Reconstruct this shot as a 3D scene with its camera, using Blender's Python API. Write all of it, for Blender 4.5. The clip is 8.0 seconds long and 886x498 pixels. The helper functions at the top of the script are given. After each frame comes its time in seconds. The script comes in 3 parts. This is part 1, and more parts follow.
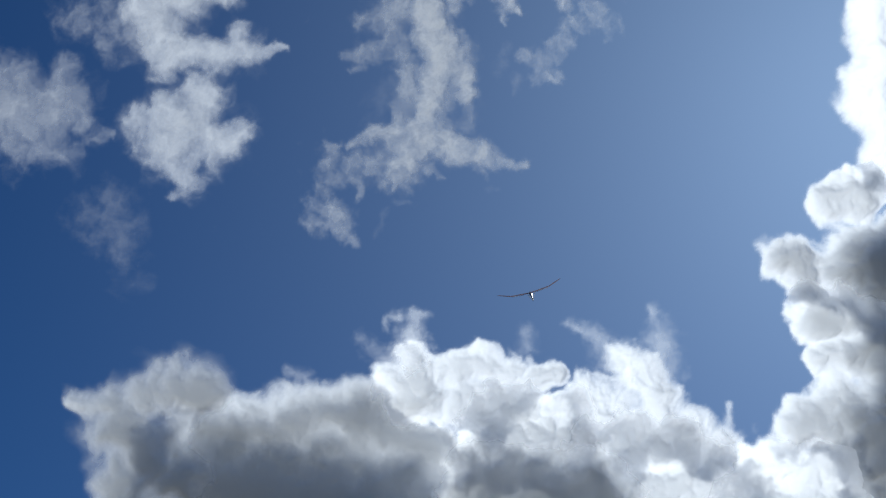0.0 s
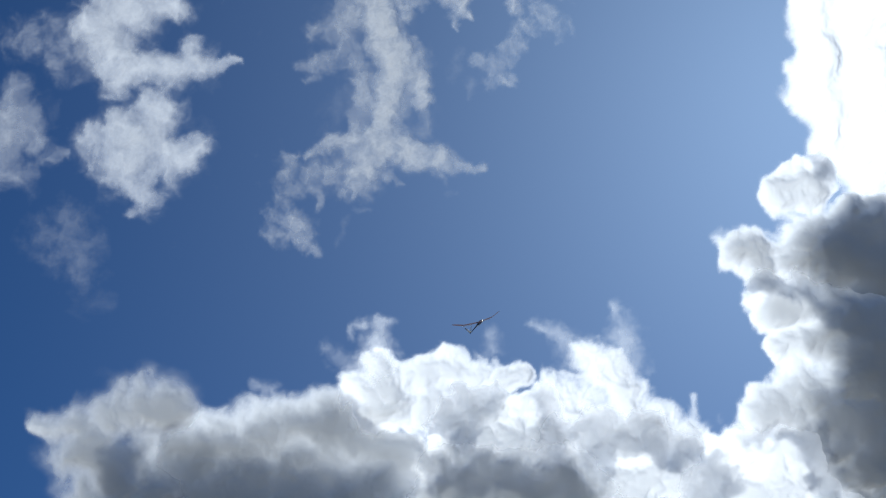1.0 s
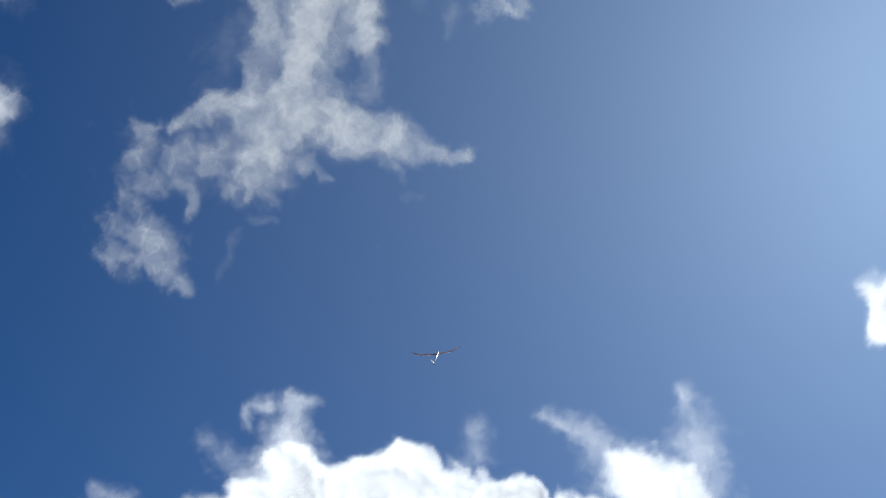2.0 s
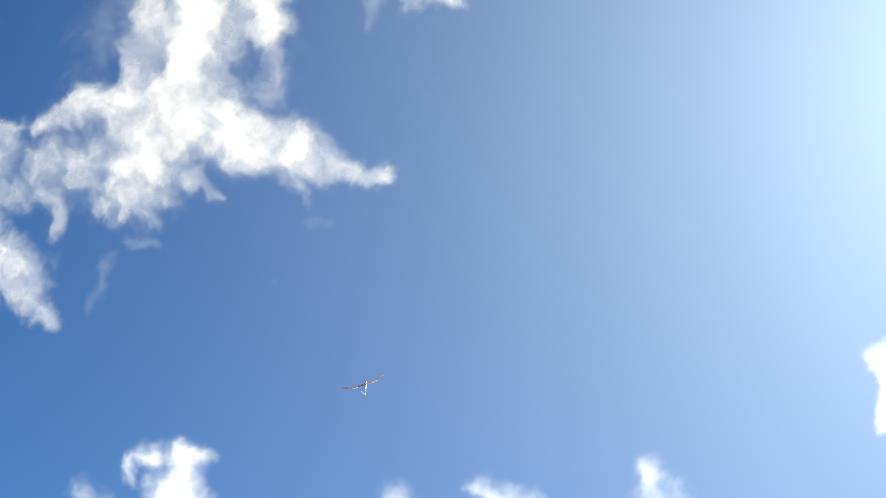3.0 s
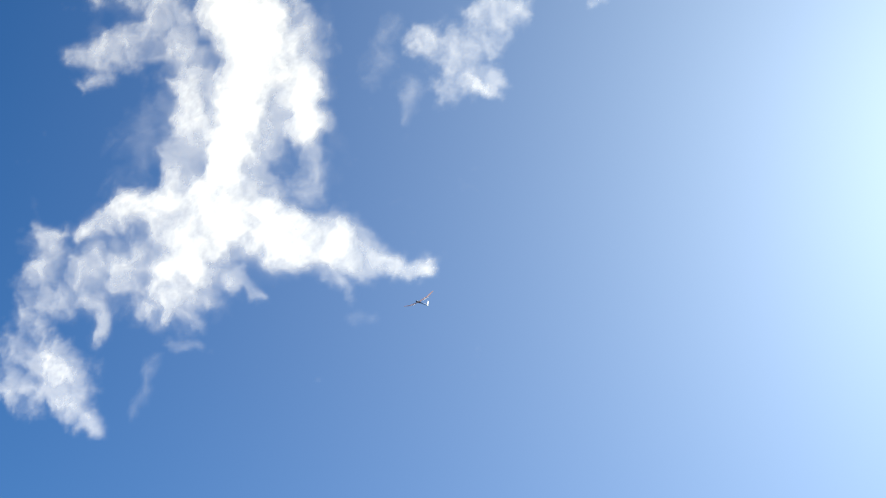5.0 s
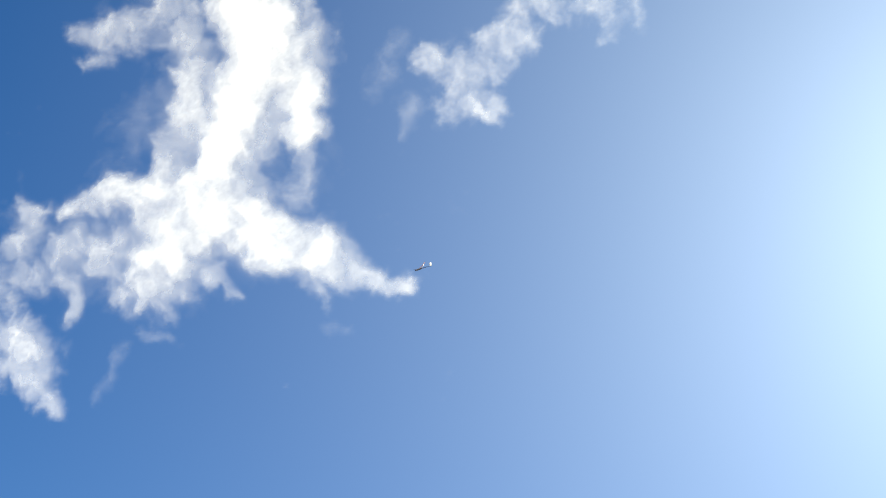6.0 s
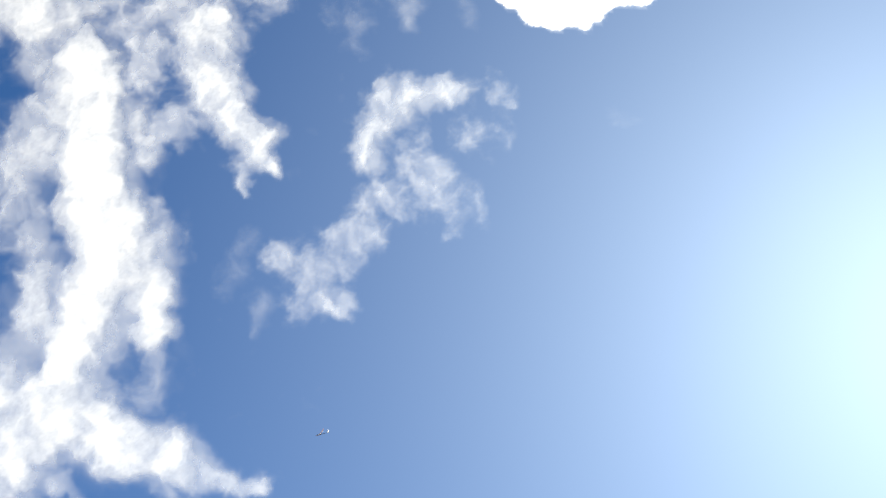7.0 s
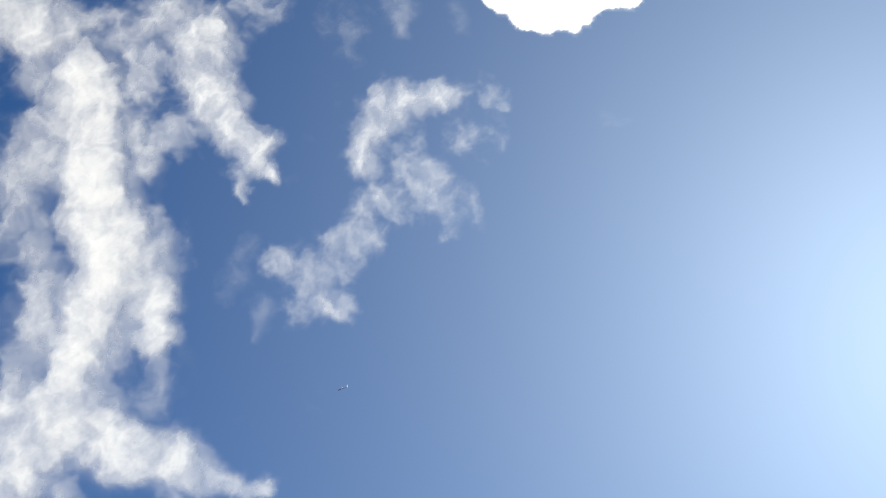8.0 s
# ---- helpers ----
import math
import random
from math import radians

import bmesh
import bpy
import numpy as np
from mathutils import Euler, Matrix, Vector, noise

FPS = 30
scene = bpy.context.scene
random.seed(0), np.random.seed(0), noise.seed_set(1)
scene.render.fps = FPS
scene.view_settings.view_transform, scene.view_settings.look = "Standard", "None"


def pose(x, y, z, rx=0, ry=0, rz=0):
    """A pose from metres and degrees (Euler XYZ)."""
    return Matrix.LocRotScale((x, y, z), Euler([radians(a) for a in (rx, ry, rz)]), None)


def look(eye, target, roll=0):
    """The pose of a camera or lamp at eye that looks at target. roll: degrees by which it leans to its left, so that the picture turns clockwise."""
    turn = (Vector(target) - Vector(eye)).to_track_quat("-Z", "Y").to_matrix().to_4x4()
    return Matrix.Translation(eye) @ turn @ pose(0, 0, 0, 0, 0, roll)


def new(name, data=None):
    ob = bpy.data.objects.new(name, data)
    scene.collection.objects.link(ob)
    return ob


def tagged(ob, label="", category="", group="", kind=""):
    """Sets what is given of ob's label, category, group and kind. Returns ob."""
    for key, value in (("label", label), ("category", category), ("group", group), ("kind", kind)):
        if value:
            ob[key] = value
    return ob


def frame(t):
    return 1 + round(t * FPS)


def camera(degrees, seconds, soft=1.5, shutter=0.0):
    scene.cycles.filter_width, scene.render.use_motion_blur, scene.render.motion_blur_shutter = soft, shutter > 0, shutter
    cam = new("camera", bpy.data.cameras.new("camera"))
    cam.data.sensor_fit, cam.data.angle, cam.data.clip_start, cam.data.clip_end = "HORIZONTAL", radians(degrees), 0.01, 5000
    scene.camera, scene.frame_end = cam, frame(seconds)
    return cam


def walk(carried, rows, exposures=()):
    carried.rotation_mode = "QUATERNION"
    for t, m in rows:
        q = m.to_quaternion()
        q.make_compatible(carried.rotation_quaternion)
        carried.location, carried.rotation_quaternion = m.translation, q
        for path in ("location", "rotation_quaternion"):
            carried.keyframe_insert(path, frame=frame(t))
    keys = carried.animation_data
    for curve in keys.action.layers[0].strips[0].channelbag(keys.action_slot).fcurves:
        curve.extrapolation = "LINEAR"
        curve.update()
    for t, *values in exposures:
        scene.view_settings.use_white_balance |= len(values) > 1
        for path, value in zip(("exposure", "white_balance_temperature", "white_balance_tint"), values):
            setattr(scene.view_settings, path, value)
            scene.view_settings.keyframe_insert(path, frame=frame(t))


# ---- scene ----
cam = camera(44.4, 8.0, soft=1.15)

# ---- the way of the camera: it stands, then closes in on the clouds and tilts up ----
EXPOSURE = [(0.0, 0.4, 4720, -4), (1.0, 0.58, 4720, -4), (1.3, 0.5, 4720, -4), (1.7, 0.48, 4720, -4), (2.8, 1.95, 5860, -8), (3.5, 1.9, 5860, -8), (4.7, 2.12, 5840, -8),
            (6.0, 2.05, 5780, -8), (6.8, 2.05, 5750, -8), (7.0, 1.95, 5650, -6), (7.2, 1.62, 5550, -5), (7.5, 1.53, 5550, -5), (8.0, 1.58, 5550, -5)]
walk(cam, [
    (0.0, pose(0.000, 0.000, 1.600, 130.000, 0.000, -0.000)),
    (0.5, pose(-1.392, 0.025, 1.690, 130.543, 2.301, -0.439)),
    (1.0, pose(-0.641, 0.222, 0.930, 130.889, 3.551, -0.386)),
    (1.3, pose(-0.212, 3.035, 3.862, 129.772, 2.561, -1.836)),
    (1.5, pose(2.421, 7.587, 7.870, 129.518, 1.196, -0.429)),
    (1.6, pose(3.891, 9.521, 10.777, 128.971, -0.161, 0.433)),
    (1.7, pose(4.094, 11.845, 13.133, 129.398, 0.228, 0.933)),
    (2.8, pose(9.059, 21.390, 25.264, 127.421, -6.395, 4.865)),
    (3.0, pose(9.165, 21.109, 25.057, 126.604, -5.120, 3.648)),
    (3.5, pose(8.302, 20.271, 24.852, 126.093, -3.031, 2.997)),
    (4.0, pose(9.117, 21.406, 25.166, 128.614, -4.649, 6.061)),
    (4.5, pose(9.130, 21.635, 25.365, 130.233, -4.536, 6.367)),
    (4.7, pose(9.187, 21.563, 25.018, 131.211, -4.007, 7.583)),
    (5.8, pose(8.843, 21.514, 25.641, 132.090, -9.160, 2.229)),
    (6.0, pose(9.075, 21.470, 25.414, 132.762, -9.044, 1.789)),
    (6.5, pose(8.554, 21.073, 25.665, 136.486, -5.879, 4.135)),
    (6.8, pose(9.913, 20.123, 26.409, 138.468, -5.476, 2.640)),
    (7.0, pose(10.029, 20.228, 26.289, 140.440, -3.562, -0.822)),
    (7.2, pose(10.205, 19.870, 26.584, 140.196, -4.648, -3.437)),
    (7.5, pose(9.987, 19.701, 26.338, 140.089, -3.332, -3.768)),
    (8.0, pose(9.974, 20.281, 25.644, 141.331, -2.509, -0.036)),
], EXPOSURE)

# ---- daylight: a clear sky and one sun, high behind the clouds ----
SUN_WAY = Vector((0.4077, 0.6045, 0.6844))
sky_world = bpy.data.worlds.new("sky")
scene.world = sky_world
sky_world.use_nodes = True
wt = sky_world.node_tree


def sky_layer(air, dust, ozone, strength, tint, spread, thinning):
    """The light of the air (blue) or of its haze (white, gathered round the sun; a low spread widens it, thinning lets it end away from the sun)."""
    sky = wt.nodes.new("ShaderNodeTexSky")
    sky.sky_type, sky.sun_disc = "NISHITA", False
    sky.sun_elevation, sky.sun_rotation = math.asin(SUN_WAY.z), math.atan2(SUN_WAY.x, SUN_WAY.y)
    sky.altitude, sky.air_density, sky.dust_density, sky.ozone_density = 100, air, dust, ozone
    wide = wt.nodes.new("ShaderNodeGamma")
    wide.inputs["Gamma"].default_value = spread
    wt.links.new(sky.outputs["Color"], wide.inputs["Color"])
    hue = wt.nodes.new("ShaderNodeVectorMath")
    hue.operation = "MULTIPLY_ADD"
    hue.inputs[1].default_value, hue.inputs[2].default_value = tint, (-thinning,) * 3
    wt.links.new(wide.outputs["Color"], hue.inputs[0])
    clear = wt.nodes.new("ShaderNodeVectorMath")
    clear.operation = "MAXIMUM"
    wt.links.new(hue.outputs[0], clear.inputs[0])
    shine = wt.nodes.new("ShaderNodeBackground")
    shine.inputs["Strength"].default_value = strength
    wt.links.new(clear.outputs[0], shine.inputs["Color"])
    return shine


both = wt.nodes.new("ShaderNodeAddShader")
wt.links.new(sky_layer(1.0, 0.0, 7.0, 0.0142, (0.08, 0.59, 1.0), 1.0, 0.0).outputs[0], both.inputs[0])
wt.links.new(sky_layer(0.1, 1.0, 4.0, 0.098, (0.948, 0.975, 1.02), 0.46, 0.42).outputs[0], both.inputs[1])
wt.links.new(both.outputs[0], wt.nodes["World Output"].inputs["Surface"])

sun_data = bpy.data.lights.new("sun", "SUN")
sun_data.energy, sun_data.angle, sun_data.color = 3.3, radians(0.53), (1.0, 0.78, 0.588)
sun = new("sun", sun_data)
sun.matrix_world = look(SUN_WAY * 300, (0, 0, 0))


# ---- materials ----
def material(name):
    m = bpy.data.materials.new(name)
    m.use_nodes = True
    return m, m.node_tree.nodes, m.node_tree.links


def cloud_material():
    """Drops of water: thin vapour lets the sun through, thick vapour only scatters the sky's light; that shade is
    painted in by a per-vertex value.
    """
    m, n, l = material("cloud vapour")
    n.remove(n["Principled BSDF"])
    cover, painted_shade = n.new("ShaderNodeAttribute"), n.new("ShaderNodeAttribute")
    cover.attribute_name, painted_shade.attribute_name = "cover", "painted_shade"
    place = n.new("ShaderNodeTexCoord")
    fine = n.new("ShaderNodeTexNoise")
    fine.inputs["Scale"].default_value, fine.inputs["Detail"].default_value = 2.5, 6.0
    fine.inputs["Roughness"].default_value = 0.6
    l.new(place.outputs["Object"], fine.inputs["Vector"])
    # the finest fraying of the edge: cover +- noise, strongest where half open
    fray = n.new("ShaderNodeMath"); fray.operation = "MULTIPLY_ADD"
    fray.inputs[1].default_value, fray.inputs[2].default_value = 0.24, -0.12
    l.new(fine.outputs["Fac"], fray.inputs[0])
    inv = n.new("ShaderNodeMath"); inv.operation = "SUBTRACT"; inv.inputs[0].default_value = 1.0
    l.new(cover.outputs["Fac"], inv.inputs[1])
    half = n.new("ShaderNodeMath"); half.operation = "MULTIPLY"
    l.new(cover.outputs["Fac"], half.inputs[0]); l.new(inv.outputs[0], half.inputs[1])
    amount = n.new("ShaderNodeMath"); amount.operation = "MULTIPLY"
    l.new(half.outputs[0], amount.inputs[0]); l.new(fray.outputs[0], amount.inputs[1])
    four = n.new("ShaderNodeMath"); four.operation = "MULTIPLY_ADD"; four.use_clamp = True
    four.inputs[1].default_value = 4.0
    l.new(amount.outputs[0], four.inputs[0]); l.new(cover.outputs["Fac"], four.inputs[2])
    # sunlight let through falls with the painted shade, which stands in for thick vapour
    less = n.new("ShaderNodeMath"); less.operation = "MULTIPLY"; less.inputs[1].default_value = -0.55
    l.new(painted_shade.outputs["Fac"], less.inputs[0])
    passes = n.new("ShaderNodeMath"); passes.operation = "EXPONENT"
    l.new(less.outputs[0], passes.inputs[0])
    scatter, through_light = n.new("ShaderNodeBsdfDiffuse"), n.new("ShaderNodeBsdfTranslucent")
    scatter.inputs["Color"].default_value = (0.82, 0.83, 0.85, 1)
    through_light.inputs["Color"].default_value = (0.95, 0.95, 0.96, 1)
    bump = n.new("ShaderNodeBump")
    bump.inputs["Strength"].default_value, bump.inputs["Distance"].default_value = 0.05, 0.1
    l.new(fine.outputs["Fac"], bump.inputs["Height"])
    l.new(bump.outputs["Normal"], scatter.inputs["Normal"])
    l.new(bump.outputs["Normal"], through_light.inputs["Normal"])
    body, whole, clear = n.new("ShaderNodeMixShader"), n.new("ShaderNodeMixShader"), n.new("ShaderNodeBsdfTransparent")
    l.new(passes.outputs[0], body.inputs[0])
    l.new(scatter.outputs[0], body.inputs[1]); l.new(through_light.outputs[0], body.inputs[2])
    l.new(four.outputs[0], whole.inputs[0])
    l.new(clear.outputs[0], whole.inputs[1]); l.new(body.outputs[0], whole.inputs[2])
    l.new(whole.outputs[0], n["Material Output"].inputs["Surface"])
    return m


def painted(name, colour, roughness, spread=0.06, film=0.0, clear=0.0):
    m, n, l = material(name)
    p = n["Principled BSDF"]
    noise_tex, ramp = n.new("ShaderNodeTexNoise"), n.new("ShaderNodeValToRGB")
    noise_tex.inputs["Scale"].default_value, noise_tex.inputs["Detail"].default_value = 18, 6
    ramp.color_ramp.elements[0].color = (*[max(0, c - spread) for c in colour], 1)
    ramp.color_ramp.elements[1].color = (*[min(1, c + spread) for c in colour], 1)
    l.new(noise_tex.outputs["Fac"], ramp.inputs[0])
    l.new(ramp.outputs[0], p.inputs["Base Color"])
    p.inputs["Roughness"].default_value = roughness
    if film:
        # a thin skin that lets some daylight through
        glow_through, mix = n.new("ShaderNodeBsdfTranslucent"), n.new("ShaderNodeMixShader")
        l.new(ramp.outputs[0], glow_through.inputs["Color"])
        mix.inputs[0].default_value = film
        l.new(p.outputs[0], mix.inputs[1]); l.new(glow_through.outputs[0], mix.inputs[2])
        gaps, skin = n.new("ShaderNodeBsdfTransparent"), n.new("ShaderNodeMixShader")
        skin.inputs[0].default_value = clear
        l.new(mix.outputs[0], skin.inputs[1]); l.new(gaps.outputs[0], skin.inputs[2])
        l.new(skin.outputs[0], n["Material Output"].inputs["Surface"])
    return m


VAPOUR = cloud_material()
# assumed ground tone, chosen for the light it throws on the cloud bases
UNSEEN_GROUND = painted("unseen ground", (0.125, 0.12, 0.105), 0.9, 0.04)
FOAM = painted("pale covering film", (0.5, 0.37, 0.37), 0.3, 0.03, 0.6, 0.25)
WHITE = painted("white gloss film", (0.94, 0.94, 0.93), 0.2, 0.03, 0.75)
DARK = painted("dark grey carbon", (0.05, 0.05, 0.06), 0.35, 0.02)


# ---- the ground below, out to the horizon: unseen, added to close the place and bounce light ----
bm = bmesh.new()
bmesh.ops.create_grid(bm, x_segments=40, y_segments=40, size=2400)
for v in bm.verts:
    far = max(0.0, v.co.length - 150)
    v.co.z = 6.0 * noise.noise(v.co * 0.004) * min(1, far / 500)
me = bpy.data.meshes.new("ground")
bm.to_mesh(me), bm.free()
me.materials.append(UNSEEN_GROUND)
tagged(new("ground", me), "unseen ground sheet that bounces light up to the clouds", "ground", kind="structure")

# ---- the clouds ----
SHEET = pose(0, 0, 1.6, 130, 0, 0) @ Matrix.Translation((0, 0, -60))


def gradient_noise(x, y, seed):
    """Smooth noise in -1..1 on arrays."""
    xi, yi = np.floor(x).astype(np.int64), np.floor(y).astype(np.int64)
    xf, yf = x - xi, y - yi

    def corner(i, j):
        h = ((xi + i) * 374761393 + (yi + j) * 668265263 + seed * 974634777) & 0xFFFFFFFF
        h = ((h ^ (h >> 13)) * 1274126177) & 0xFFFFFFFF
        a = ((h ^ (h >> 16)) & 0xFFFF) * (2 * np.pi / 65536)
        return np.cos(a) * (xf - i) + np.sin(a) * (yf - j)

    su, sv = xf ** 3 * (xf * (6 * xf - 15) + 10), yf ** 3 * (yf * (6 * yf - 15) + 10)
    low = corner(0, 0) * (1 - su) + corner(1, 0) * su
    high = corner(0, 1) * (1 - su) + corner(1, 1) * su
    return (low * (1 - sv) + high * sv) * 1.5


def layers(x, y, size, seed, octaves, rough, billow=False):
    """Several scales of noise added up; billow gives round heaps with narrow creases."""
    total, height, weight = 0.0, 1.0, 0.0
    for k in range(octaves):
        c, s = math.cos(0.7 * k), math.sin(0.7 * k)
        q = gradient_noise((x * c - y * s) / size + 17.3 * k, (x * s + y * c) / size - 9.1 * k, seed + k)
        total = total + height * (2.6 * np.sqrt(q * q + 0.015) - 0.85 if billow else q)
        weight += height
        size, height = size * 0.5, height * rough
    return total / weight


def stroke_reach(x, y, stroke):
    ax, ay, bx, by, ra, rb, w = stroke
    dx, dy = bx - ax, by - ay
    f = np.clip(((x - ax) * dx + (y - ay) * dy) / max(dx * dx + dy * dy, 1e-6), 0, 1)
    reach = ra + (rb - ra) * f
    return np.hypot(x - ax - f * dx, y - ay - f * dy), reach, w


def cloud(kind_name, label, groups, seed, step, grain, rough, opaque, shade_gain, tear=0.6, heap=0.1, lumps=0.02, fade=0.13, full=0.55, bend=0.38, near=0.0, ragged=0.56, bulge=0.22, knobs=0.4, dense=0.0, plateau=0.0, calm=0.4, parent=None):
    """One cloud: heaped strokes of vapour, torn by noise, as a lens of mesh with a billowing face and a flatter back.
    The shade of its thick parts is painted per vertex.
    """
    strokes = [(*s, g) for g, (_, members) in enumerate(groups) for s in members]
    a = np.array(strokes)
    edge = float(np.abs(a[:, 4:6]).max()) * 0.4 + 0.5
    x0 = min((a[:, 0] - a[:, 4]).min(), (a[:, 2] - a[:, 5]).min()) - edge
    x1 = max((a[:, 0] + a[:, 4]).max(), (a[:, 2] + a[:, 5]).max()) + edge
    y0 = min((a[:, 1] - a[:, 4]).min(), (a[:, 3] - a[:, 5]).min()) - edge
    y1 = max((a[:, 1] + a[:, 4]).max(), (a[:, 3] + a[:, 5]).max()) + edge
    nx, ny = int((x1 - x0) / step) // 3 * 3 + 1, int((y1 - y0) / step) // 3 * 3 + 1
    x, y = np.meshgrid(x0 + step * np.arange(nx), y0 + step * np.arange(ny))
    # drifting air bends the outline at large and small scale
    wx = x + bend * grain * layers(x, y, grain * 1.1, seed * 31, 6, ragged)
    wy = y + bend * grain * layers(x, y, grain * 1.1, seed * 31 + 500, 6, ragged)
    thick, total = np.zeros(x.shape), np.zeros(x.shape)
    owner, best = np.zeros(x.shape, dtype=np.int32), np.full(x.shape, -9.0)
    for *s, g in strokes:
        d, reach, w = stroke_reach(wx, wy, s)
        d = (np.hypot(d, 0.3 * reach) - 0.3 * reach) / 0.744
        k = np.clip(1 - d / reach, -1.5, 1)
        k = np.where(k > 0, k + plateau * (k - k * k), k)
        total += np.exp(np.where(k > 0, w * k, 0.8 * k) * 8)
        thick = thick + (w * w * np.clip(reach - d, 0, None)) ** 3
        owner, best = np.where(k > best, g, owner), np.maximum(k, best)
    thick = np.cbrt(thick)
    heaps = layers(wx, wy, grain, seed * 7, 5, rough, billow=True)
    torn = layers(wx, wy, grain * 0.9, seed * 13, 7, ragged + 0.05)
    heart = np.log(total + 1e-9) / 8
    inner = np.clip(heart / 0.9, 0, 1)
    dens = heart + (heap * heaps + tear * torn) * (1 - calm * inner * inner * (3 - 2 * inner)) - 0.06
    veil = np.clip(fade * np.log1p(np.exp(np.clip((dens - 0.5 * fade) / fade, -40, 40))) - 0.012, 0, None)
    core = np.clip((dens - 0.7) / 0.6, 0, 1)
    cover = (1 - np.exp(-opaque * veil ** 1.5)) * (full + (1 - full) * core * core * (3 - 2 * core))
    grown = np.clip(veil / 0.6, 0, 1)
    # painted shade: dense dims the whole cloud, the rest grows with stroke thickness
    painted_shade = dense + np.clip(shade_gain * grown * thick * (1 + knobs * heaps + 0.35 * torn), 0, None)
    swell = layers(x, y, grain * 1.1, seed * 7, 3, 0.4)
    rise = np.clip(dens / 0.9, 0, 1)
    rise = rise * rise * (3 - 2 * rise)
    relief = np.clip(rise * (bulge * np.sqrt(thick + 0.02) + lumps * grain * (swell + 0.6) * np.clip(thick, 0, 1) ** 0.5), 0, None)

    def faces(mask, start, width):
        keep = mask[:-1, :-1] | mask[1:, :-1] | mask[:-1, 1:] | mask[1:, 1:]
        j, i = np.nonzero(keep)
        base = start + j * width + i
        return np.stack([base, base + 1, base + width + 1, base + width], 1)

    front = np.stack([x, y, relief], -1).reshape(-1, 3)
    back = np.stack([x, y, -0.5 * relief - 0.08], -1)[::3, ::3].reshape(-1, 3)
    seen = cover > 0.004
    all_quads = np.concatenate([faces(seen, 0, nx), faces(seen[::3, ::3], len(front), (nx - 1) // 3 + 1)[:, ::-1]])
    all_co = np.concatenate([front, back])
    covers = np.concatenate([cover.ravel(), 0.12 * cover[::3, ::3].ravel()])
    painted_shades = np.concatenate([painted_shade.ravel(), painted_shade[::3, ::3].ravel()])
    owners = np.concatenate([owner.ravel(), owner[::3, ::3].ravel()])
    lifted = np.array((0, 0, near))
    whole = parent
    if len(groups) > 1:
        whole = new(kind_name)
        whole.matrix_world = SHEET @ Matrix.Translation(all_co[all_quads[:, 0]].mean(0) + lifted)
        tagged(whole, label, "cloud", "clouds in the sky")
        bpy.context.view_layer.update()
    for g, (part_name, _) in enumerate(groups):
        used, quads = np.unique(all_quads[owners[all_quads[:, 0]] == g], return_inverse=True)
        quads = quads.reshape(-1, 4)
        co = all_co[used]
        middle = co.mean(0)
        name = part_name or kind_name
        me = bpy.data.meshes.new(name)
        me.vertices.add(len(co)), me.loops.add(quads.size), me.polygons.add(len(quads))
        me.vertices.foreach_set("co", (co - middle).astype(np.float32).ravel())
        me.loops.foreach_set("vertex_index", quads.astype(np.int32).ravel())
        me.polygons.foreach_set("loop_start", np.arange(0, quads.size, 4, dtype=np.int32))
        me.polygons.foreach_set("use_smooth", np.ones(len(quads), dtype=bool))
        me.update(calc_edges=True)
        for field, values in (("cover", covers), ("painted_shade", painted_shades)):
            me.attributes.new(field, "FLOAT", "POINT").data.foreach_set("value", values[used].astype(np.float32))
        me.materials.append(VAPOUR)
        ob = new(name, me)
        place = SHEET @ Matrix.Translation(middle + lifted)
        if whole:
            ob.parent, ob.matrix_local = whole, whole.matrix_world.inverted() @ place
            tagged(ob, label if whole == parent else "")
        else:
            ob.matrix_world = place
            tagged(ob, label, "cloud", "clouds in the sky")


def cloud_bank(x, y, label):
    """The foot of a great cloud, whose heaps are its parts."""
    ob = new("cumulus_bank")
    ob.matrix_world = SHEET @ Matrix.Translation((x, y, 0))
    bpy.context.view_layer.update()
    return tagged(ob, label, "cloud", "clouds in the sky")


bank = cloud_bank(-2.62, -12.77, "broad bank of heaped white clouds with dark grey bases")
tower = cloud_bank(24.24, -4.97, "towering grey cloud with a dazzling white rim before the sun")

strokes_a = [(-3.72, 17.83, -2.17, 17.17, 1.37, 1.05, 1.00),
    (-2.89, 16.29, -2.82, 15.62, 0.68, 0.68, 0.75),
    (-2.17, 17.17, -1.30, 17.53, 0.78, 0.48, 0.80)]
strokes_b = [(-1.31, 15.75, -0.73, 12.67, 1.37, 1.21, 1.20),
    (-0.73, 12.67, 0.04, 10.29, 1.37, 1.48, 1.20),
    (0.04, 10.29, -0.88, 8.25, 1.40, 1.03, 1.15),
    (-0.88, 8.25, -1.04, 6.86, 0.81, 0.90, 1.10)]
strokes_c = [(0.14, 14.43, 0.71, 13.30, 0.47, 0.44, 0.70),
    (1.06, 12.03, 1.17, 11.40, 0.31, 0.47, 0.60),
    (1.11, 10.93, 1.36, 8.45, 0.65, 0.72, 0.95),
    (1.35, 7.68, 1.32, 6.62, 0.53, 0.40, 0.55),
    (0.05, 8.58, -0.11, 7.19, 0.53, 0.56, 0.50),
    (0.61, 9.83, 0.45, 8.43, 0.62, 0.62, 0.70),
    (-2.31, 11.94, -2.14, 10.43, 0.69, 0.69, 0.55),
    (0.15, 8.12, -0.04, 7.19, 0.62, 0.55, 0.55)]
strokes_d = [(-1.17, 6.25, -2.32, 4.39, 1.53, 1.17, 1.05),
    (-0.21, 5.97, 1.07, 5.48, 1.21, 0.90, 1.05)]
